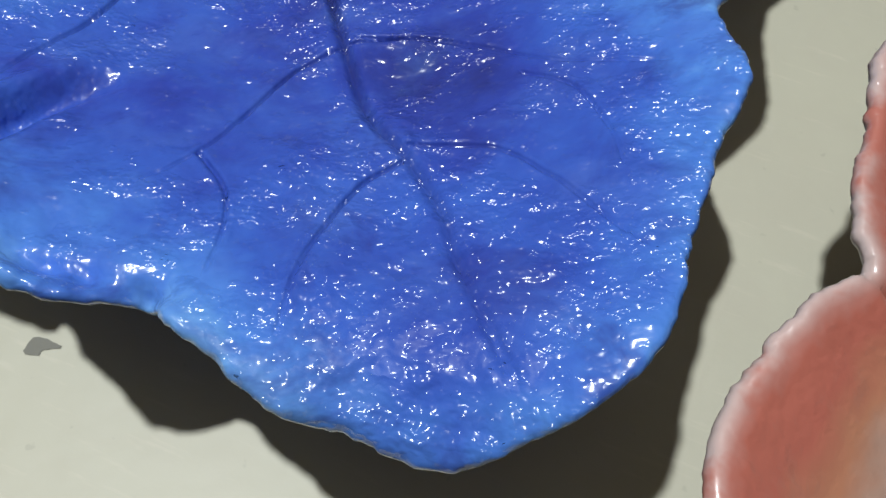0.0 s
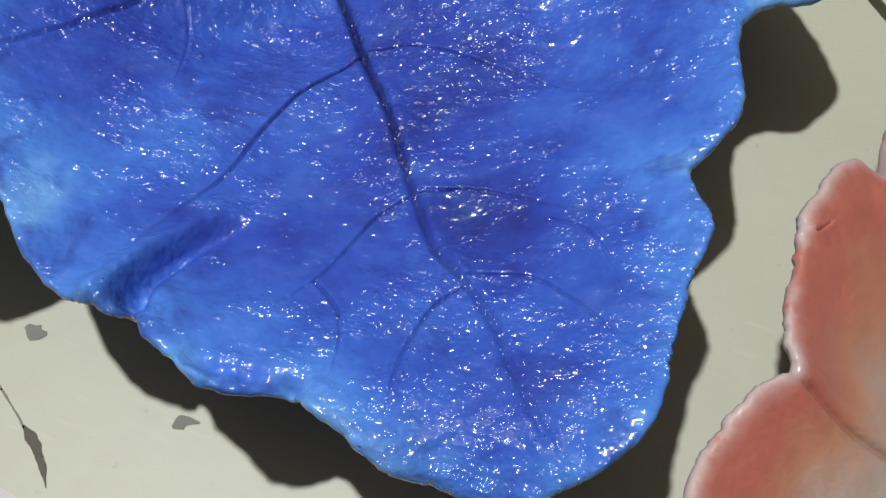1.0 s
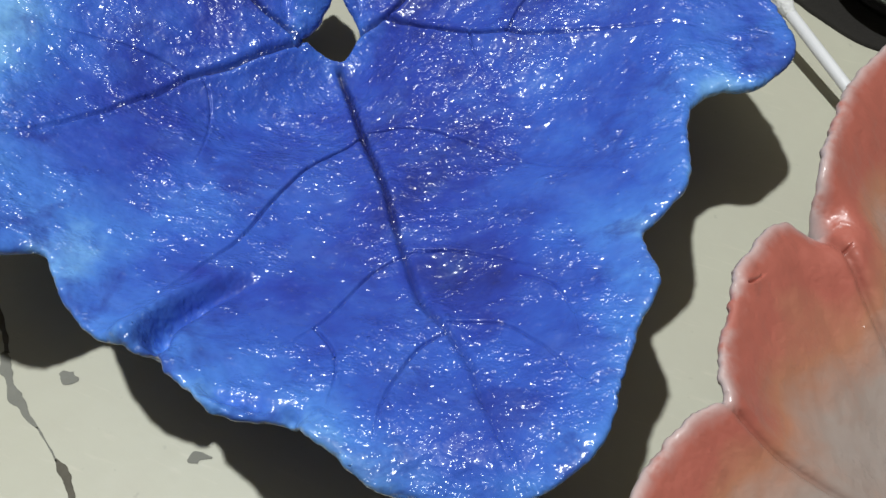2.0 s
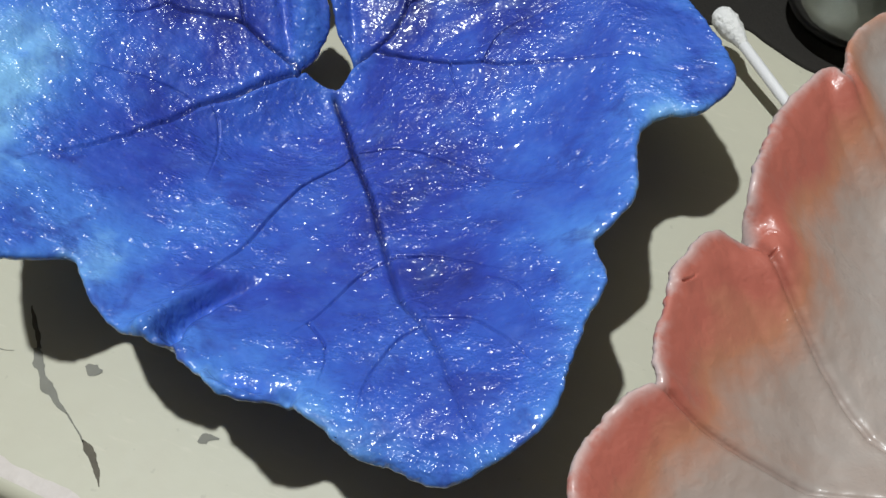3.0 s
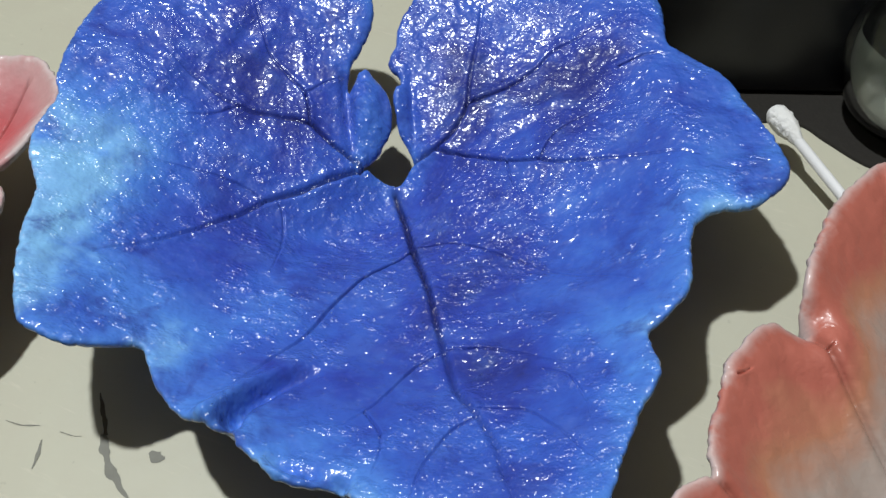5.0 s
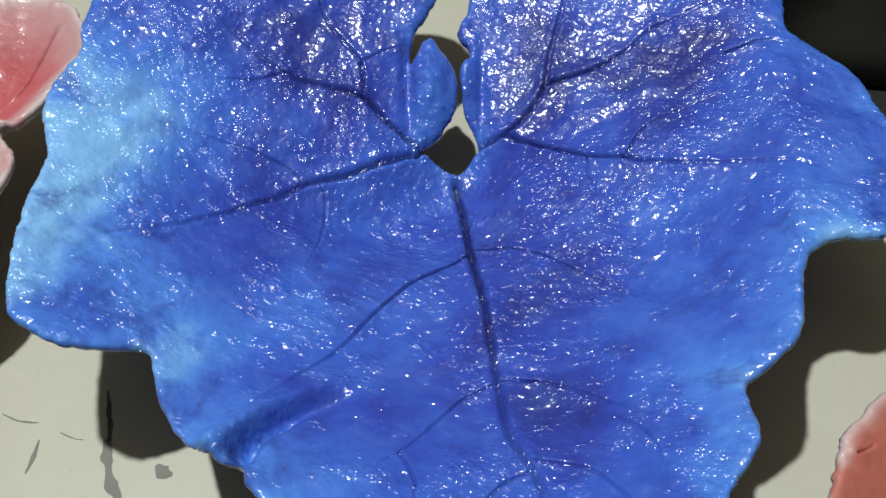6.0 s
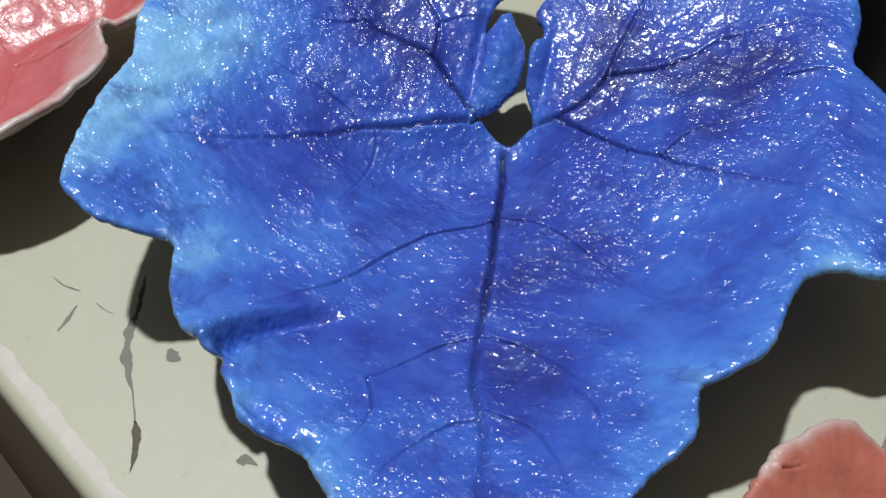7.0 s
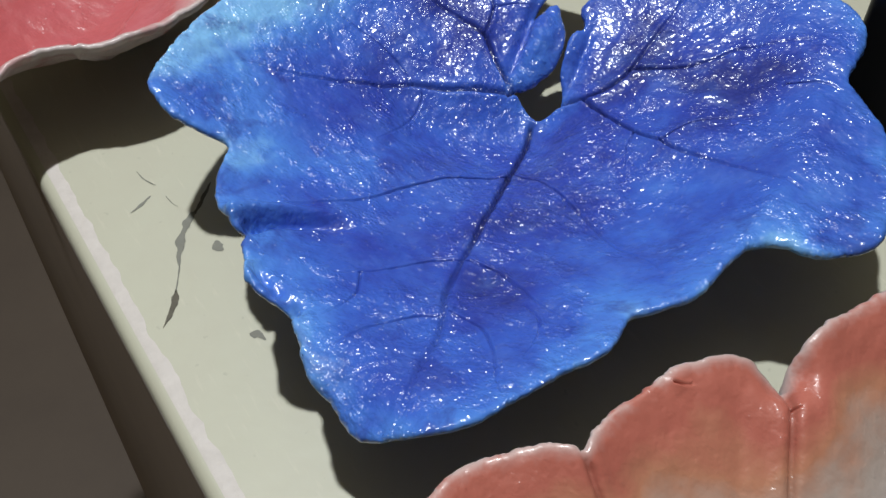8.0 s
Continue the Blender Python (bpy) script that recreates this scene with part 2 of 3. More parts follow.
def leaf_dish(name, rim, veins, height, paleness, thick, mat, edge_wear=0.35, step=0.85, lip_width=1.6):
    """A pressed clay leaf, in millimetres: a bowl-shaped sheet with a ragged, rounded rim and engraved veins.
    veins: (curve, depth, width)."""
    from_rim = curve_through(rim, 0.55, closed=True)
    if np.sum(from_rim[:, 0] * np.roll(from_rim[:, 1], -1) - np.roll(from_rim[:, 0], -1) * from_rim[:, 1]) < 0:
        from_rim = from_rim[::-1]
    tangent = np.roll(from_rim, -1, axis=0) - np.roll(from_rim, 1, axis=0)
    inward = np.stack([-tangent[:, 1], tangent[:, 0]], -1)
    inward /= np.linalg.norm(inward, axis=1)[:, None] + 1e-9
    ragged = ripple(from_rim, 5.0, 3.1) * edge_wear * 0.5 + ripple(from_rim, 1.9, 7.7) * edge_wear * 0.45 + ripple(from_rim, 0.8, 1.7) * edge_wear * 0.4
    ring = from_rim + inward * ragged[:, None]
    extra = []
    for off in (0.3, 0.7, 1.25, 1.9):
        q = ring + inward * off
        d, _ = distance_to(q, ring, True)
        extra.append(q[(d > off * 0.85) & inside(q, ring)])
    lines = [(curve_through(v, 0.6), depth, width) for v, depth, width in veins]
    vein_points = []
    for path, depth, width in lines:
        t = np.gradient(path, axis=0)
        side = np.stack([-t[:, 1], t[:, 0]], -1)
        side /= np.linalg.norm(side, axis=1)[:, None] + 1e-9
        for off in (0, -0.35, 0.35, -0.75, 0.75, -1.3, 1.3):
            vein_points.append(path + side * off * width)
    vein_points = np.concatenate(vein_points) if vein_points else np.zeros((0, 2))
    if len(vein_points):
        d, _ = distance_to(vein_points, ring, True)
        vein_points = vein_points[inside(vein_points, ring) & (d > 2.0)]
    lo, hi = ring.min(0), ring.max(0)
    gx, gy = np.meshgrid(np.arange(lo[0], hi[0], step), np.arange(lo[1], hi[1], step * 0.87))
    gx = gx + (np.arange(gx.shape[0]) % 2)[:, None] * step / 2
    grid = np.stack([gx.ravel(), gy.ravel()], -1) + (np.random.rand(gx.size, 2) - 0.5) * step * 0.25
    grid = grid[inside(grid, ring)]
    d, _ = distance_to(grid, ring, True)
    grid = grid[d > 2.4]
    for path, depth, width in lines:
        d, _ = distance_to(grid, path)
        grid = grid[d > 1.5 * width]
    points = np.concatenate([ring, *extra, vein_points, grid])
    n = len(ring)
    found = delaunay_2d_cdt([Vector(p) for p in points], [], [list(range(n))], 1, 1e-4)
    flat = np.array([tuple(v) for v in found[0]])
    faces = [f for f in found[2]]
    away, _ = distance_to(flat, ring, True)
    z = height(flat, away)
    # How far each vein groove is darkened, for pooled pigment and painted shade.
    groove_tone = np.zeros(len(flat))
    for path, depth, width in lines:
        d, u = distance_to(flat, path)
        taper = np.clip(1.2 - u, 0.35, 1)
        w = width * (0.45 + 0.35 * taper) * (0.78 if width < 1.3 else 1.0)
        z = z - 1.5 * depth * taper * np.exp(-(d / (0.48 * w)) ** 2) + depth * taper * 0.38 * np.exp(-((d - 1.6 * w) / (1.1 * w)) ** 2)
        groove_tone = np.maximum(groove_tone, np.clip((depth - 0.30) * 1.5, 0.1, 1) * np.clip(1.4 - 1.3 * u, 0.12, 1) * np.exp(-(d / (0.62 * w)) ** 2))
    z = z + 0.38 * ripple(flat, 7, 1.3) + 0.24 * ripple(flat, 2.8, 5.9)
    round_off = np.clip(1 - away / 1.6, 0, 1)
    body = thick(flat)
    top = z - 0.42 * thick(flat) * (1 - np.sqrt(np.maximum(1 - round_off ** 2, 0)))
    under = np.minimum(z - body + 0.42 * thick(flat) * (1 - np.sqrt(np.maximum(1 - round_off ** 2, 0))), top - 0.05)
    under = np.maximum(under, 0.0)
    rim_edges = {}
    for f in faces:
        for a, b in zip(f, list(f[1:]) + [f[0]]):
            rim_edges[(a, b)] = rim_edges.get((a, b), 0) + 1
    count = len(flat)
    verts = [(x * MM, y * MM, h * MM) for (x, y), h in zip(flat, top)] + [(x * MM, y * MM, h * MM) for (x, y), h in zip(flat, under)]
    polys = [tuple(f) for f in faces] + [tuple(i + count for i in reversed(f)) for f in faces]
    polys += [(b, a, a + count, b + count) for a, b in rim_edges if (b, a) not in rim_edges]
    me = bpy.data.meshes.new(name)
    me.from_pydata(verts, [], polys)
    me.update()
    pale = paleness(flat, away)
    lip = np.clip(1 - away / lip_width, 0, 1)
    for key, upper, lower in (("pale", pale, pale), ("lip", lip, np.ones(count)), ("vein", groove_tone, groove_tone), ("pool", pooled(flat), np.zeros(count))):
        me.attributes.new(key, "FLOAT", "POINT").data.foreach_set("value", np.r_[upper, lower].astype(np.float32))
    for p in me.polygons:
        p.use_smooth = True
    me.materials.append(mat)
    return new(name, me)


def bell(p, x, y, sx, sy=None, turn=0.0):
    sy = sy or sx
    c, s = math.cos(radians(turn)), math.sin(radians(turn))
    u, v = (p[:, 0] - x) * c + (p[:, 1] - y) * s, -(p[:, 0] - x) * s + (p[:, 1] - y) * c
    return np.exp(-(u / sx) ** 2 - (v / sy) ** 2)


# ---------------------------------------------------------------- room
def slab(name, lo, hi, mat):
    return tagged(part(name, box_bm(lo, hi), mat, smooth=False), kind="structure")


tagged(slab("floor", (-2.5, -2.5, -0.80), (2.5, 2.5, -0.75), FLOOR), "dark brown floor below the table", "floor")
# Unseen walls and ceiling, added; their warm tone tints the light bounced into shadows.
tagged(slab("wall_north", (-2.5, 2.5, -0.75), (2.5, 2.6, 1.75), WALL), "unseen plain wall added around the table", "wall")
tagged(slab("wall_south", (-2.5, -2.6, -0.75), (2.5, -2.5, 1.75), WALL), "unseen plain wall added around the table", "wall")
tagged(slab("wall_east", (2.5, -2.5, -0.75), (2.6, 2.5, 1.75), WALL), "unseen plain wall added around the table", "wall")
tagged(slab("wall_west", (-2.6, -2.5, -0.75), (-2.5, 2.5, 1.75), WALL), "unseen plain wall added around the table", "wall")
tagged(slab("ceiling", (-2.5, -2.5, 1.75), (2.5, 2.5, 1.80), WALL), "unseen plain ceiling added above the table", "ceiling")

# ---------------------------------------------------------------- table
# The front edge runs through (-36, 74) mm and falls to the right; the table's own frame lies along it.
EDGE_TURN = -18.4
table = tagged(new("table"), "cream-painted wooden table with chipped paint and worn pale edge", "table")
table.matrix_world = pose(-0.036, 0.0728, 0, 0, 0, EDGE_TURN)


def table_top():
    bm = box_bm((-0.30, 0.0, -0.0092), (0.50, 0.50, 0.0), 0.0038, 5)
    return bm


part("tabletop", table_top(), CREAM, table)


def edge_band():
    """Worn paint along the rounded front edge, a hair proud of it."""
    bm = bmesh.new()
    rows = []
    r, e = 0.0038, 0.00008
    arc = [radians(a) for a in (112, 100, 90, 75, 60, 45, 30, 15, 0)]
    profile = [(r - (r + e) * math.cos(a), min(-r + (r + e) * math.sin(a), e)) if a <= radians(90) else (r + 0.0001 * (math.degrees(a) - 90), e) for a in arc]
    profile += [(-e, -0.0054), (0.0006, -0.0074), (0.0022, -0.0090)]
    for i in range(420):
        x = -0.296 + 0.792 * i / 419
        w = noise.noise((x * 260, 1.7, 0)) * 0.0010 + noise.noise((x * 70, 4.1, 0)) * 0.0009
        rows.append([bm.verts.new((x, y + (w if k == 0 else w * 0.5 if k == 1 else 0), z)) for k, (y, z) in enumerate(profile)])
    for a, b in zip(rows, rows[1:]):
        for k in range(len(profile) - 1):
            bm.faces.new((a[k], a[k + 1], b[k + 1], b[k]))
    bmesh.ops.recalc_face_normals(bm, faces=bm.faces[:])
    return bm


part("edge_band", edge_band(), LIP, table, "worn whitish paint on the rounded edge")
for x, y in ((-0.26, 0.04), (0.46, 0.04), (-0.26, 0.46), (0.46, 0.46)):
    part("leg", box_bm((x - 0.02, y - 0.02, -0.75), (x + 0.02, y + 0.02, -0.0092), 0.003), WOOD, table)
# Added panel down to the floor; stands in for the shaded floor below.
part("cover_panel", box_bm((-0.29, 0.0002, -0.745), (0.49, 0.018, -0.0080), 0.0004), COVER_PANEL, table, "plain brown panel added below the edge in place of the shaded floor")


def chip(path, widths, mat, label, seed, proud=0.00010):
    """A spot where the paint has flaked off, along a path in millimetres."""
    line = curve_through(path, 0.35)
    t = np.gradient(line, axis=0)
    side = np.stack([-t[:, 1], t[:, 0]], -1)
    side /= np.linalg.norm(side, axis=1)[:, None]
    u = np.linspace(0, 1, len(line))
    w = np.interp(u, np.linspace(0, 1, len(widths)), widths)
    bm = bmesh.new()
    low, high = [], []
    for k, (p, s) in enumerate(zip(line, side)):
        a = w[k] * (0.5 + 0.40 * noise.noise((k * 0.16, seed, 0.3)) + 0.10 * noise.noise((k * 0.5, seed, 2.3)))
        b = w[k] * (0.5 + 0.40 * noise.noise((k * 0.16, seed, 9.3)) + 0.10 * noise.noise((k * 0.5, seed, 5.3)))
        low.append(bm.verts.new((*((p - s * a) * MM), proud)))
        high.append(bm.verts.new((*((p + s * b) * MM), proud)))
    for i in range(len(line) - 1):
        bm.faces.new((low[i], low[i + 1], high[i + 1], high[i]))
    ob = part("paint_chip", bm, mat, table, label, smooth=False)
    ob.matrix_parent_inverse = table.matrix_world.inverted()
    return ob


chip([(-40.2, 112.5), (-36.9, 106.4), (-34.9, 102.3)], [0.3, 0.9, 1.0, 0.8], STAIN, "dark bare wood where paint flaked", 1.0)
chip([(-35.6, 102.6), (-32.9, 97.2), (-28.4, 91.9), (-24.6, 88.6)], [1.4, 1.9, 1.5, 2.2, 1.2, 0.2], BARE, "grey bare patch in the cream paint", 2.0)
chip([(-24.8, 88.8), (-21, 84.8), (-19.5, 83)], [0.3, 0.22, 0.35], BARE, "thin crack in the cream paint", 3.0)
chip([(-19.8, 83.4), (-17.4, 80.9), (-15.3, 77.6), (-13.7, 74.4)], [0.4, 1.9, 1.3, 0.8, 0.15], STAIN, "dark bare wood where paint flaked", 4.0)
chip([(-48.1, 99.7), (-47.4, 96), (-47.2, 92.8)], [0.2, 0.9, 0.3], BARE, "grey bare patch in the cream paint", 5.0)
chip([(-57.9, 103.3), (-54, 102.6), (-50, 103.0)], [0.15, 0.35, 0.2], BARE, "thin crack in the cream paint", 6.0)
chip([(-45, 102.0), (-42, 101.4), (-40.0, 101.5)], [0.2, 0.35, 0.15], BARE, "thin crack in the cream paint", 6.5)
chip([(2.2, 85.2), (3.8, 86.3), (6.2, 86.2)], [0.5, 2.5, 1.5, 0.4], BARE, "grey bare patch in the cream paint", 7.0)
chip([(-24.2, 99.6), (-22.2, 98.4), (-20.6, 98.6)], [0.8, 2.6, 0.5], BARE, "grey bare patch in the cream paint", 8.0)

# ---------------------------------------------------------------- blue leaf dish, millimetres
HUB_LEFT = [(14.6, 175.9), (11.9, 176.1), (8.5, 176.6), (6.3, 176.6), (9.2, 180.3), (11.8, 185.5), (12.3, 188.8), (10.3, 193.0), (7.0, 196.4),
            (4.4, 198.2), (2.8, 196.6), (1.6, 192.6), (0.2, 194.2), (0.5, 198.4), (1.8, 201.8), (2.6, 204.7), (4.1, 212.6), (-0.4, 223.6),
            (-10.4, 229.6), (-23.4, 227.6), (-35.4, 229.6), (-46.4, 221.6), (-56.5, 210.4)]
LEFT_LOBE = [(-61.4, 197.4), (-62.4, 188.1), (-62.4, 178.1), (-61.5, 170.1), (-59.4, 164.6), (-60, 157.5), (-60.2, 151.1), (-58.5, 145.8), (-54.9, 140.3),
             (-52.9, 134), (-51.4, 126.3), (-48.7, 117.3), (-44.8, 108.3), (-41.8, 103.3), (-37.8, 101.5), (-32.2, 100.8), (-26.7, 103.5), (-21.6, 106.2)]
LEFT_TOOTH = [(-18.7, 103), (-16, 98.7), (-11.6, 94), (-7.8, 91.4), (-3, 89.6), (0, 89), (1.4, 89.9)]
TIP = [(4.5, 86.2), (7.9, 84), (11.6, 80.4), (14.2, 79.4), (18.6, 79.6), (22.9, 81), (26.2, 78.6), (29.5, 76.4), (33, 74),
       (35.5, 72.4), (37.3, 72), (41.7, 71.7), (45.1, 70.2), (49.3, 69.2), (52.9, 69.5), (55.7, 70.5), (59.6, 72.1), (62.8, 74.3),
       (66, 77.7), (67.7, 81.4), (68.9, 86.9), (70.3, 91.6), (71.9, 96.8), (73.3, 101), (75.2, 105.3), (75.8, 107.8), (74.5, 114.2),
       (73.9, 117.5)]
RIGHT_LOBE = [(76.1, 120.5), (79.2, 124.1), (81, 127.2), (82.1, 132.4), (82.1, 140.5), (82.9, 145.4), (84.9, 148.4), (88.4, 150.4), (94.7, 151.5),
              (97.6, 153.8), (101.3, 158.2), (102.8, 162.4), (101.3, 170.7), (98.5, 178.4), (95.2, 185.3), (91.7, 193.2), (84.4, 199.7), (78.4, 203.7),
              (77.2, 208.6), (75.9, 218), (70.8, 223.4), (63.8, 226.3)]
HUB_RIGHT = [(54, 230), (41.8, 227.3), (29.8, 230.3), (17.8, 223.5), (11.6, 213.6), (10.4, 206.3), (9.7, 203.8), (9.7, 200.8), (12.5, 198.5),
             (13.3, 196.3), (12, 194.1), (12.7, 190.2), (14.1, 186.5), (16.7, 183.6), (18.7, 180.8), (17.8, 179), (15.8, 176.6)]

BLUE_VEINS = [
    ([(14.7, 173.6), (18.3, 165.5), (23.2, 151.7), (29.1, 136.5), (35.2, 118.2), (39.6, 106.7), (43.9, 100.6), (47.9, 93.6), (50.2, 86.3), (54.7, 76.2)], 1.1, 1.4),
    ([(6.4, 176.1), (0.1, 170.1), (-5.8, 164.7), (-13.3, 159.3), (-19.7, 150.2), (-26.7, 140.3), (-33.1, 133), (-38.5, 127.5)], 1.25, 1.1),
    ([(-13.3, 159.3), (-18.4, 160.8), (-26, 160.2), (-33.6, 158.7), (-42.9, 156.9)], 0.5, 0.6),
    ([(-10.7, 160.7), (-8.9, 157.7), (-7.1, 149.3), (-5.9, 139.5)], 0.45, 0.55),
    ([(6.6, 176.5), (-0.2, 178.3), (-6.7, 181.2), (-14.7, 180.5), (-23.2, 179.5), (-31.2, 181.4), (-40, 185.5)], 1.35, 1.2),
    ([(-6.7, 181.2), (-9.1, 188), (-13, 190.7), (-19.2, 195.5), (-24, 205.2)], 0.8, 0.75),
    ([(-9.1, 188), (-4.8, 192.2), (-0.8, 195.1)], 0.6, 0.6),
    ([(-23.2, 179.5), (-29, 175), (-36.6, 170.1)], 0.6, 0.65),
    ([(18.9, 180.4), (23.9, 182.2), (27.9, 185.9), (30.6, 191.9), (30.5, 199.6), (31.2, 207.4), (31.6, 216.3)], 1.35, 1.2),
    ([(30.6, 191.9), (38.9, 195.6), (46.2, 200.2), (50.8, 205.2), (58.1, 208.2), (64.6, 210.9)], 1.1, 0.95),
    ([(23.7, 182), (34.7, 177.7), (42.7, 174.7), (50.1, 172.7), (59.8, 171.1), (71.8, 169.4), (83.6, 167)], 1.15, 0.95),
    ([(50.1, 172.9), (52.5, 179.7), (58.1, 184.4), (66.5, 188.3)], 0.7, 0.65),
    ([(42.2, 175.2), (43.4, 170.1), (46, 164.7)], 0.45, 0.55),
    ([(23, 151.9), (16, 142.7), (10.5, 132.2), (7.4, 123), (5.4, 117.2), (0.8, 108.9), (-2, 102.3)], 0.9, 0.8),
    ([(24, 152.8), (30.5, 152.9), (37.7, 150.5), (43.7, 147.6), (50.7, 144), (58.3, 139.7), (65.7, 136.9), (70.9, 134.3)], 0.6, 0.65),
    ([(35.2, 117.6), (30.4, 113.6), (26.7, 106.3), (23.3, 99.7), (18.7, 94.7)], 0.6, 0.65),
    ([(35.8, 118.8), (40.7, 118.9), (46.7, 117.8), (55.5, 113.9)], 0.4, 0.55),
    ([(43.8, 99.6), (40.3, 96.7), (37.6, 91), (36, 84.7), (35.6, 79.2)], 0.6, 0.65),
    ([(23.3, 99.7), (27.1, 94.8), (28.4, 89.3), (28.2, 84)], 0.5, 0.6),
    ([(67, 197.6), (73.8, 199.6), (77.7, 199.3)], 0.9, 0.8),
    ([(36, 118), (43, 119), (50, 117), (59, 113), (69, 111)], 0.55, 0.6),
    ([(44, 102), (48, 102), (53, 101), (58, 97), (63, 91), (66, 88)], 0.55, 0.6),
    ([(55, 112), (60, 109), (63, 103), (64, 98)], 0.4, 0.55),
]


def blue_height(p, away):
    x, y = (p[:, 0] - 25) / 60, (p[:, 1] - 140) / 60
    z = 14.67 + 4.33 * x - 3.99 * y + 16.31 * x * x + 13.06 * y * y + 1.02 * x * x * y - 5.21 * x * y * y + 1.53 * y ** 3
    z = z - 9.5 * bell(p, 15, 172, 13) - 1.5 * bell(p, 57, 146, 14) - 7.5 * bell(p, 3, 155, 22, 11) + 2.0 * bell(p, 54, 174, 14, 9) - 10.5 * bell(p, 46, 66, 15, 9)
    east = 1 / (1 + np.exp(-(p[:, 0] - 78) / 4))
    cap = 36 - 4.5 * east
    z = np.where(z < cap, z, cap + (8 - 5 * east) * np.tanh((z - cap) / 12))
    # the pinched fold between the two left lobes, with its rounded shoulder
    fold = np.array([(1.0, 92.0), (1.0, 96.0), (4.0, 102.0), (7.0, 106.0), (11.0, 109.0)])
    d, u = distance_to(p, curve_through(fold, 1.0))
    z = z - 5.5 * np.clip(1.2 - u, 0, 1) * np.exp(-(d / 1.5) ** 2)
    crest = np.array([(-3.0, 92.0), (-1.0, 96.0), (1.0, 102.0), (5.0, 107.0), (8.0, 111.0)])
    d, u = distance_to(p, curve_through(crest, 1.0))
    z = z + 3.6 * np.clip(1.2 - u, 0, 1) * np.exp(-(d / 2.3) ** 2)
    # folded flaps by the stalk notch, the rolled lip of the tip lobe, swellings between the veins
    z = z + 3.4 * bell(p, 6.6, 187.0, 4.0, 7.0, 12) - 3.6 * bell(p, 1.2, 188.0, 1.2, 7.5, 14)
    z = z + 1.8 * bell(p, 13.2, 190.5, 2.0, 6.0, 8) - 2.2 * bell(p, 17.4, 189.5, 0.8, 6.0, 12)
    z = z + 1.4 * bell(p, 10.0, 82.0, 8.0, 1.8, -28) - 1.8 * bell(p, 17.0, 82.6, 7.0, 1.0, -8) - 2.4 * bell(p, 23.4, 81.2, 1.6, 1.4)
    z = z + 1.0 * bell(p, -36, 112, 9, 13) + 1.1 * bell(p, 33, 168, 7) + 1.2 * bell(p, -22, 168, 8, 5) + 0.9 * bell(p, 8, 155, 9, 6, 40)
    z = z + 1.0 * bell(p, 30, 131, 7, 9) + 0.9 * bell(p, 55, 128, 9) - 0.9 * bell(p, 42, 112, 6, 5) + 1.2 * bell(p, 52, 190, 7, 3, 20) + 0.8 * bell(p, 41, 186, 5, 3, 25)
    ridges = np.stack([p[:, 0] * 0.35 + p[:, 1] * 0.12, -p[:, 0] * 0.35 + p[:, 1]], -1)
    z = z + 1.0 * ripple(ridges, 4.2, 2.2) * bell(p, 52, 188, 17, 10, 20)
    ridges = np.stack([p[:, 0] * 0.9 - p[:, 1] * 0.3, p[:, 0] * 0.1 + p[:, 1] * 0.4], -1)
    z = z + 1.4 * ripple(ridges, 4.0, 8.2) * (bell(p, -28, 196, 22, 18) + bell(p, -50, 155, 11, 26) + 0.6 * bell(p, -36, 116, 12, 10))
    z = z + 0.8 * ripple(p, 11, 4.4)
    z = z + 1.3 * ripple(p, 2.1, 9.9) * (0.8 * bell(p, 6, 187, 5, 8, 12) + bell(p, 14, 82, 11, 3, -20) + 0.35 * bell(p, -44, 125, 10, 30, -10))
    for x, y, size in ((40.5, 149.4, 0.8), (42.6, 150.2, 0.5), (-3, 139, 0.7), (47, 166, 0.6), (60, 79.5, 0.7), (40.5, 70.2, 0.9), (56, 68.9, 0.8), (-24, 141, 0.5), (62, 121, 0.5)):
        z = z - 1.1 * bell(p, x, y, size)
    return z


def blue_paleness(p, away):
    v = 0.26 * np.exp(-away / 5.5) + 0.16 * np.exp(-away / 16)
    v = v + 0.62 * bell(p, -50, 138, 15, 38, -8) + 0.16 * bell(p, -20, 112, 15, 8, -30) + 0.28 * bell(p, 32, 78, 14, 6, -35)
    v = v + 0.18 * bell(p, 88, 160, 12, 22) + 0.22 * bell(p, 7, 188, 4, 8) + 0.22 * bell(p, 70, 112, 7, 14) + 0.12 * bell(p, 60, 140, 14)
    v = v - 0.22 * bell(p, 44, 112, 9, 8) - 0.20 * bell(p, -10, 176, 14, 9) - 0.14 * bell(p, 30, 150, 16, 40, 18) - 0.34 * bell(p, 50, 197, 20, 12, 20) - 0.25 * bell(p, 28, 196, 12, 18) - 0.15 * bell(p, -25, 190, 22, 16)
    v = v + 0.20 * bell(p, -4, 122, 20, 13, 35) + 0.10 * bell(p, 14, 90, 14, 9, -20) + 0.10 * bell(p, -46, 110, 12)
    # The last term paints the varnish sheen right of the midrib as paler colour.
    v = v + 0.20 * bell(p, -28, 118, 14, 12) + 0.10 * bell(p, 10, 96, 12, 10) + 0.08 * bell(p, 50, 150, 16, 16)
    return v + 0.27


def blue_thick(p):
    return 2.6 + 1.2 * bell(p, 20, 160, 40) + 9 * bell(p, 24, 150, 9)


blue_dish = leaf_dish("leaf_dish", HUB_LEFT + LEFT_LOBE + LEFT_TOOTH + TIP + RIGHT_LOBE + HUB_RIGHT, BLUE_VEINS, blue_height, blue_paleness, blue_thick, BLUE, 0.55)
tagged(blue_dish, "glossy blue varnished clay leaf dish with engraved veins", "leaf dish", "painted clay leaf dishes")

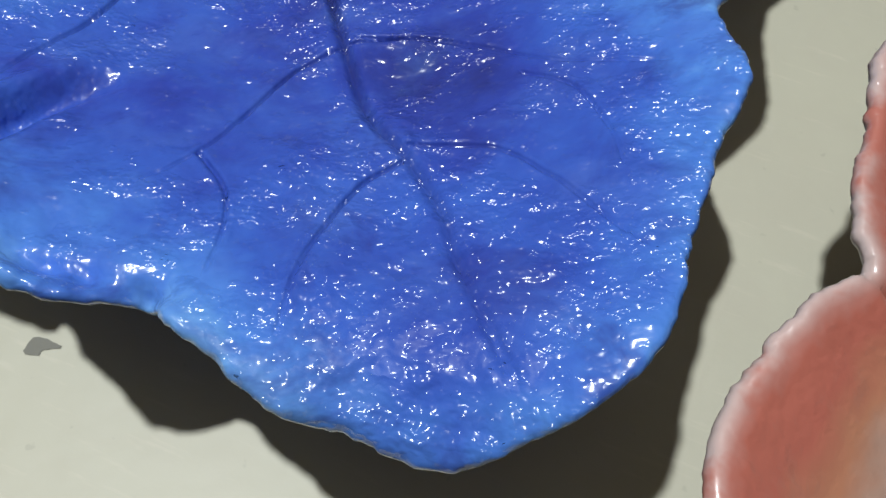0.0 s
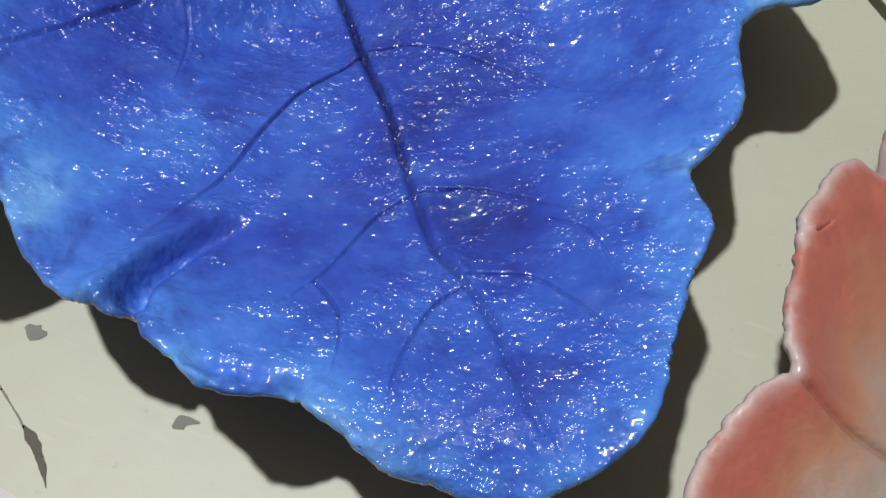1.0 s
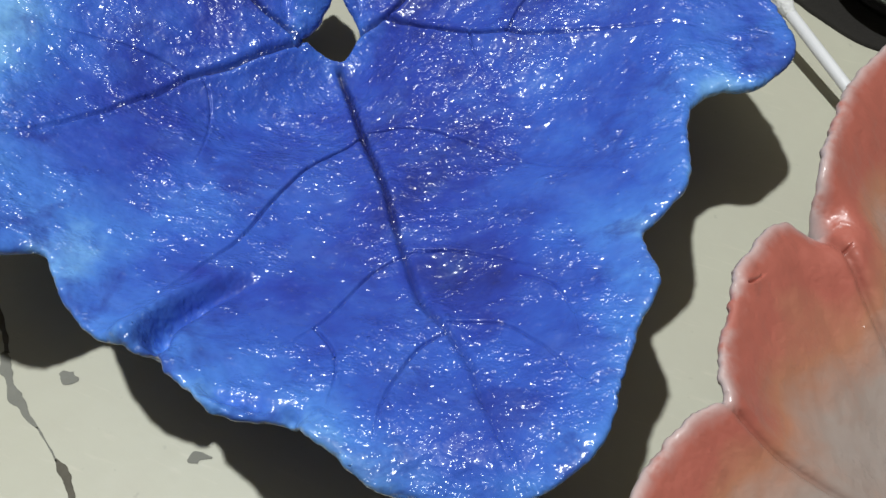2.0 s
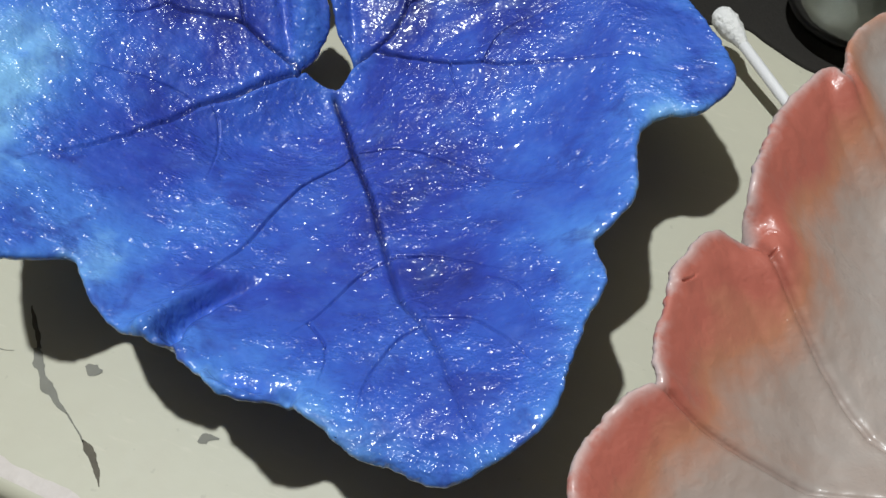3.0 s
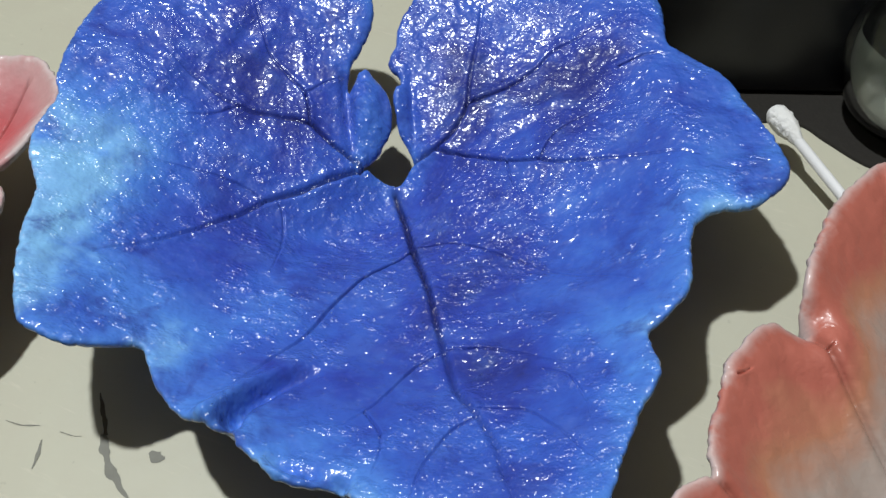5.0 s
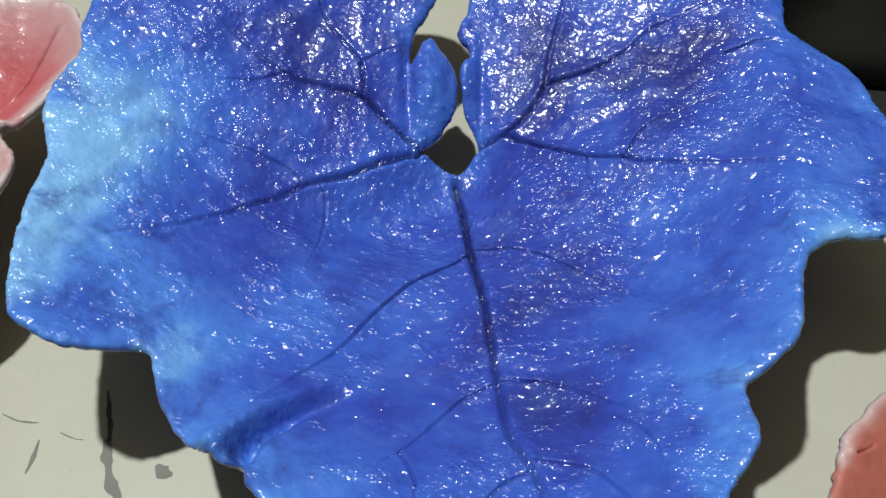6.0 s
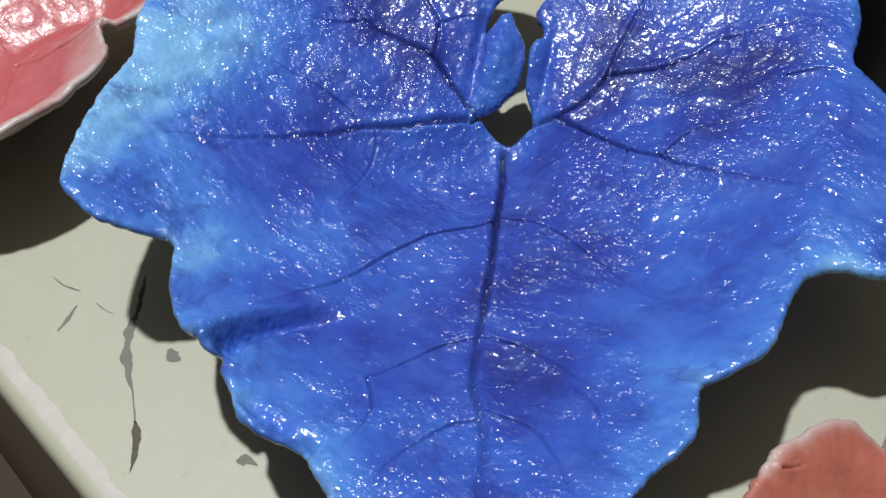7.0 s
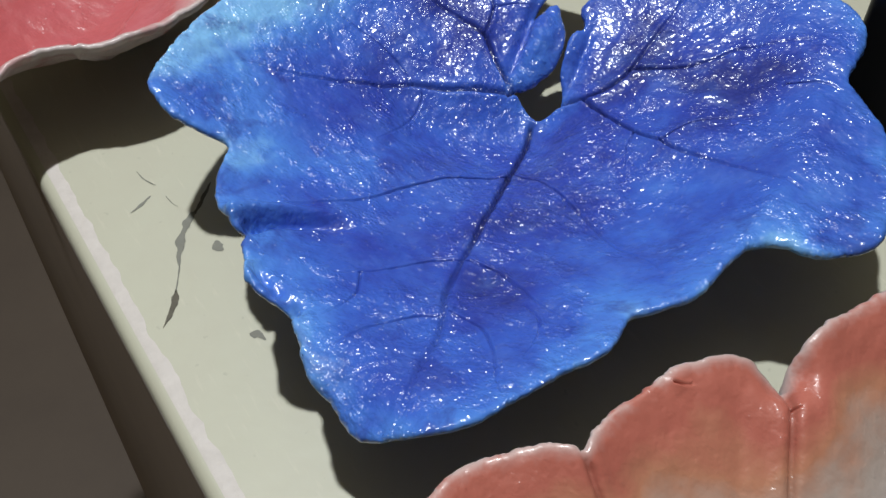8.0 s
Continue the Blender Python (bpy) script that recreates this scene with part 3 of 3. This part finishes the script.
# ---------------------------------------------------------------- coral leaf dish
CORAL_RIM = [(69.5, 65.9), (69.3, 69.9), (71, 74.1), (74.6, 79.5), (78.6, 83.9), (81.1, 85.8), (83, 87.1), (82.6, 90.6), (83.2, 96.2),
             (85, 101.6), (85.9, 107.4), (89, 112.8), (92.4, 117.6), (96.2, 120.3), (99.2, 120.7), (101.9, 121.6), (101.4, 126), (102.3, 132.3),
             (105, 140.1), (108.3, 148.1), (112.8, 155.2), (118.1, 161.7), (122, 163.8), (124.3, 161.7), (124.9, 166.4), (127, 173.7), (131.2, 179.4),
             (140.7, 186.9), (154.7, 192.6), (171.7, 186.6), (185.7, 165.6), (190.7, 135.6), (184.7, 103.6), (169.7, 77.6), (149.7, 59.6), (124.7, 50.6),
             (99.7, 46.6), (79.7, 49.6), (69.7, 55.6)]
CORAL_VEINS = [
    ([(101.6, 122.5), (105.5, 117.5), (111.4, 108.4), (118.1, 98.5), (126, 88), (138, 76)], 1.1, 1.5),
    ([(124.4, 165), (128, 158), (134, 150), (139, 138), (142, 122), (141, 100), (138, 76)], 0.45, 2.0),
    ([(82, 87), (92, 82), (108, 78), (138, 76)], 1.1, 1.3),
    ([(170, 150), (158, 120), (146, 92), (138, 76)], 1.1, 1.3),
    ([(88.2, 106.3), (89.2, 107.0), (90.6, 108.3)], 0.9, 0.45),
    ([(105.6, 117.6), (106.2, 117.9), (106.8, 118.4)], 1.2, 0.5),
]


def coral_height(p, away):
    z = 36.2 - 25.5 * (1 - np.exp(-(away / 27) ** 1.25))
    z = z + 1.2 * bell(p, 92, 106, 9, 12) + 1.6 * bell(p, 113, 143, 10, 14, -30) - 7.0 * bell(p, 102, 122, 4.5, 4.5) - 1.5 * ripple(p, 14, 2.7)
    return z


def coral_paleness(p, away):
    v = 0.95 * np.exp(-(away / 13) ** 1.4) + 0.12
    v = v + 0.20 * bell(p, -4, 122, 20, 13, 35) + 0.10 * bell(p, 14, 90, 14, 9, -20) + 0.10 * bell(p, -46, 110, 12)
    return v + 0.27 * bell(p, 114, 143, 9, 14, -30) - 0.75 * bell(p, 140, 172, 18, 14) + 0.18 * bell(p, 104, 104, 8, 12)


coral_dish = leaf_dish("leaf_dish", CORAL_RIM, CORAL_VEINS, coral_height, coral_paleness, lambda p: 2.8 + 8 * bell(p, 132, 112, 22), CORAL, 0.75, 0.95, 2.3)
tagged(coral_dish, "coral-red varnished clay leaf dish with pale centre and whitish rim", "leaf dish", "painted clay leaf dishes")

# ---------------------------------------------------------------- rose leaf dish
ROSE_RIM = [(-76.0, 80.0), (-77.8, 88.0), (-78.0, 96.0), (-75.5, 102.5), (-69.3, 109.6), (-65.7, 118.0), (-64.2, 126.0), (-63.6, 134.0), (-65.2, 141.8), (-70.6, 146.8),
            (-73.6, 149.6), (-70.6, 151.5), (-68.5, 157.0), (-67.4, 165.0), (-67.2, 174.0), (-70.6, 183.0), (-82, 191), (-104, 188), (-126, 168), (-136, 138),
            (-128, 106), (-110, 84), (-92, 74), (-80, 73)]
ROSE_VEINS = [([(-73.0, 149.4), (-84, 146), (-98, 142)], 1.2, 1.2), ([(-74, 106), (-86, 122), (-98, 142)], 1.0, 1.2), ([(-80, 184), (-90, 164), (-98, 142)], 1.0, 1.2)]


def rose_height(p, away):
    return 31.0 - 23.0 * (1 - np.exp(-(away / 20) ** 1.25)) - 1.2 * ripple(p, 12, 6.7)


def rose_paleness(p, away):
    return 0.80 * np.exp(-(away / 10) ** 1.5) + 0.18 - 0.2 * bell(p, -72, 150, 6) - 0.25 * bell(p, -82, 130, 8, 12)


rose_dish = leaf_dish("leaf_dish", ROSE_RIM, ROSE_VEINS, rose_height, rose_paleness, lambda p: 2.8 + 8 * bell(p, -97, 142, 14), ROSE, 0.8, 1.0, 3.2)
tagged(rose_dish, "rose-red varnished clay leaf dish with a pale pink rim", "leaf dish", "painted clay leaf dishes")


# ---------------------------------------------------------------- cotton swab
def swab():
    thing = tagged(new("cotton_swab"), "white cotton swab lying half under the coral leaf dish", "cotton swab")
    a, b = Vector((109.2, 207.3, 12.0)) * MM, Vector((141.0, 150.0, 3.1)) * MM
    way = (b - a).normalized()
    thing.matrix_world = Matrix.Translation(a) @ way.to_track_quat("Z", "Y").to_matrix().to_4x4()
    length = (b - a).length
    part("stick", lathe_bm([(0, 0), (1.35 * MM, 0.0004), (1.35 * MM, length - 0.0004), (0, length)], 24), STICK, thing)
    bud = [(0, -3.4), (1.5, -3.1), (2.5, -2.0), (3.0, -0.2), (3.0, 2.2), (2.6, 4.6), (2.0, 6.6), (1.5, 8.4), (1.3, 9.2)]
    for flip in (False, True):
        bm = lathe_bm(curve_through(bud, 0.35) * MM, 36)
        for v in bm.verts:
            k = 1 + 0.10 * noise.noise(v.co * 700) + 0.07 * noise.noise(v.co * 1900)
            v.co.x, v.co.y = v.co.x * k, v.co.y * k
        if flip:
            for v in bm.verts:
                v.co.z = length - v.co.z
            bmesh.ops.reverse_faces(bm, faces=bm.faces[:])
        part("cotton_bud", bm, COTTON, thing, "fluffy white cotton bud")
    return thing


swab()


# ---------------------------------------------------------------- dark sheet, black case and glass jar behind
def dark_sheet():
    """A thin dark sheet with a turned corner, added to darken the table behind the dishes."""
    edge = curve_through([(58, 217), (80, 216), (100, 218.5), (116.5, 219.5), (124, 213), (134.5, 203.6), (150, 200), (185, 196), (235, 192)], 1.0)
    bm = bmesh.new()
    rows = []
    for k, (x, y) in enumerate(edge):
        w = 0.4 * noise.noise((k * 0.11, 0.4, 0))
        row = []
        for a, z in ((0.0, 0.05), (0.1, 0.7), (0.7, 1.05), (4, 1.1 + 0.5 * abs(noise.noise((k * 0.05, 3.3, 0)))), (14, 1.0), (40, 1.0), (150, 1.0)):
            row.append(bm.verts.new(((x + a * 0.15) * MM, (y + w + a) * MM, z * MM)))
        rows.append(row)
    for a, b in zip(rows, rows[1:]):
        for k in range(len(a) - 1):
            bm.faces.new((a[k], b[k], b[k + 1], a[k + 1]))
    bmesh.ops.recalc_face_normals(bm, faces=bm.faces[:])
    return tagged(part("dark_sheet", bm, DARK_SHEET), "thin dark brown sheet added flat on the cream table", "cloth")


dark_sheet()


def black_case():
    thing = tagged(new("black_case"), "matt black plastic case standing on the table", "case")
    thing.matrix_world = pose(0.071, 0.2285, 0.0013, 0, 0, 4)
    part("body", box_bm((0.0, 0.0, 0.0), (0.064, 0.085, 0.044), 0.003, 4), BLACK, thing)
    part("lid", box_bm((-0.0008, -0.0008, 0.0443), (0.0648, 0.0858, 0.062), 0.0035, 4), BLACK, thing)
    return thing


black_case()


def glass_jar():
    thing = tagged(new("glass_jar"), "small round clear glass jar with whitish lumps for reflections", "glass jar")
    thing.matrix_world = pose(0.1475, 0.2230, 0.0013)
    outer = [(0.0, 0.0), (9, 0.0), (14, 1.0), (18.5, 5.0), (21.5, 12.0), (22.5, 20.0), (21.5, 28), (18, 35), (14.5, 39), (14, 46)]
    inner = [(12.6, 46), (13, 39.5), (16.4, 34.2), (19.8, 27.5), (20.7, 20), (19.6, 12.6), (16.8, 6.6), (12.8, 3.6), (8, 2.8), (0.0, 2.8)]
    profile = np.concatenate([curve_through(outer, 0.9), curve_through(inner, 0.9)]) * MM
    profile[0, 0] = profile[-1, 0] = 0
    part("jar", lathe_bm([tuple(q) for q in profile], 72), GLASS, thing)
    film = curve_through([(12.3, 3.9), (16.3, 7.0), (19.2, 12.8), (20.3, 20), (19.4, 27.2)], 0.8) * MM
    part("film", lathe_bm([tuple(q) for q in film], 64), FILM, thing, "cloudy grey film inside the glass")
    # Whitish lumps added where the glass shows pale reflections.
    for x, y, r, h in ((-7, -3, 5.5, 4.5), (3, -10, 3.6, 3.0), (-11, 6, 2.5, 2.0)):
        lump_line = curve_through([(0.0, 3.0), (r, 3.1), (r * 1.02, 3.0 + h * 0.4), (r * 0.7, 3.0 + h * 0.9), (0, 3.0 + h)], 0.5) * MM
        lump_line[0, 0] = lump_line[-1, 0] = 0
        bm = lathe_bm([tuple(q) for q in lump_line], 32)
        for v in bm.verts:
            v.co.x += x * MM + 0.0012 * noise.noise(v.co * 300)
            v.co.y += y * MM + 0.0012 * noise.noise(v.co * 300 + Vector((5, 5, 5)))
            v.co.z += 0.0008 + 0.00012 * (x * x + y * y) * MM * 8
        part("reflection_lump", bm, REFLECTION_WHITE, thing, "whitish lump standing in for a reflection in the glass")
    return thing


glass_jar()
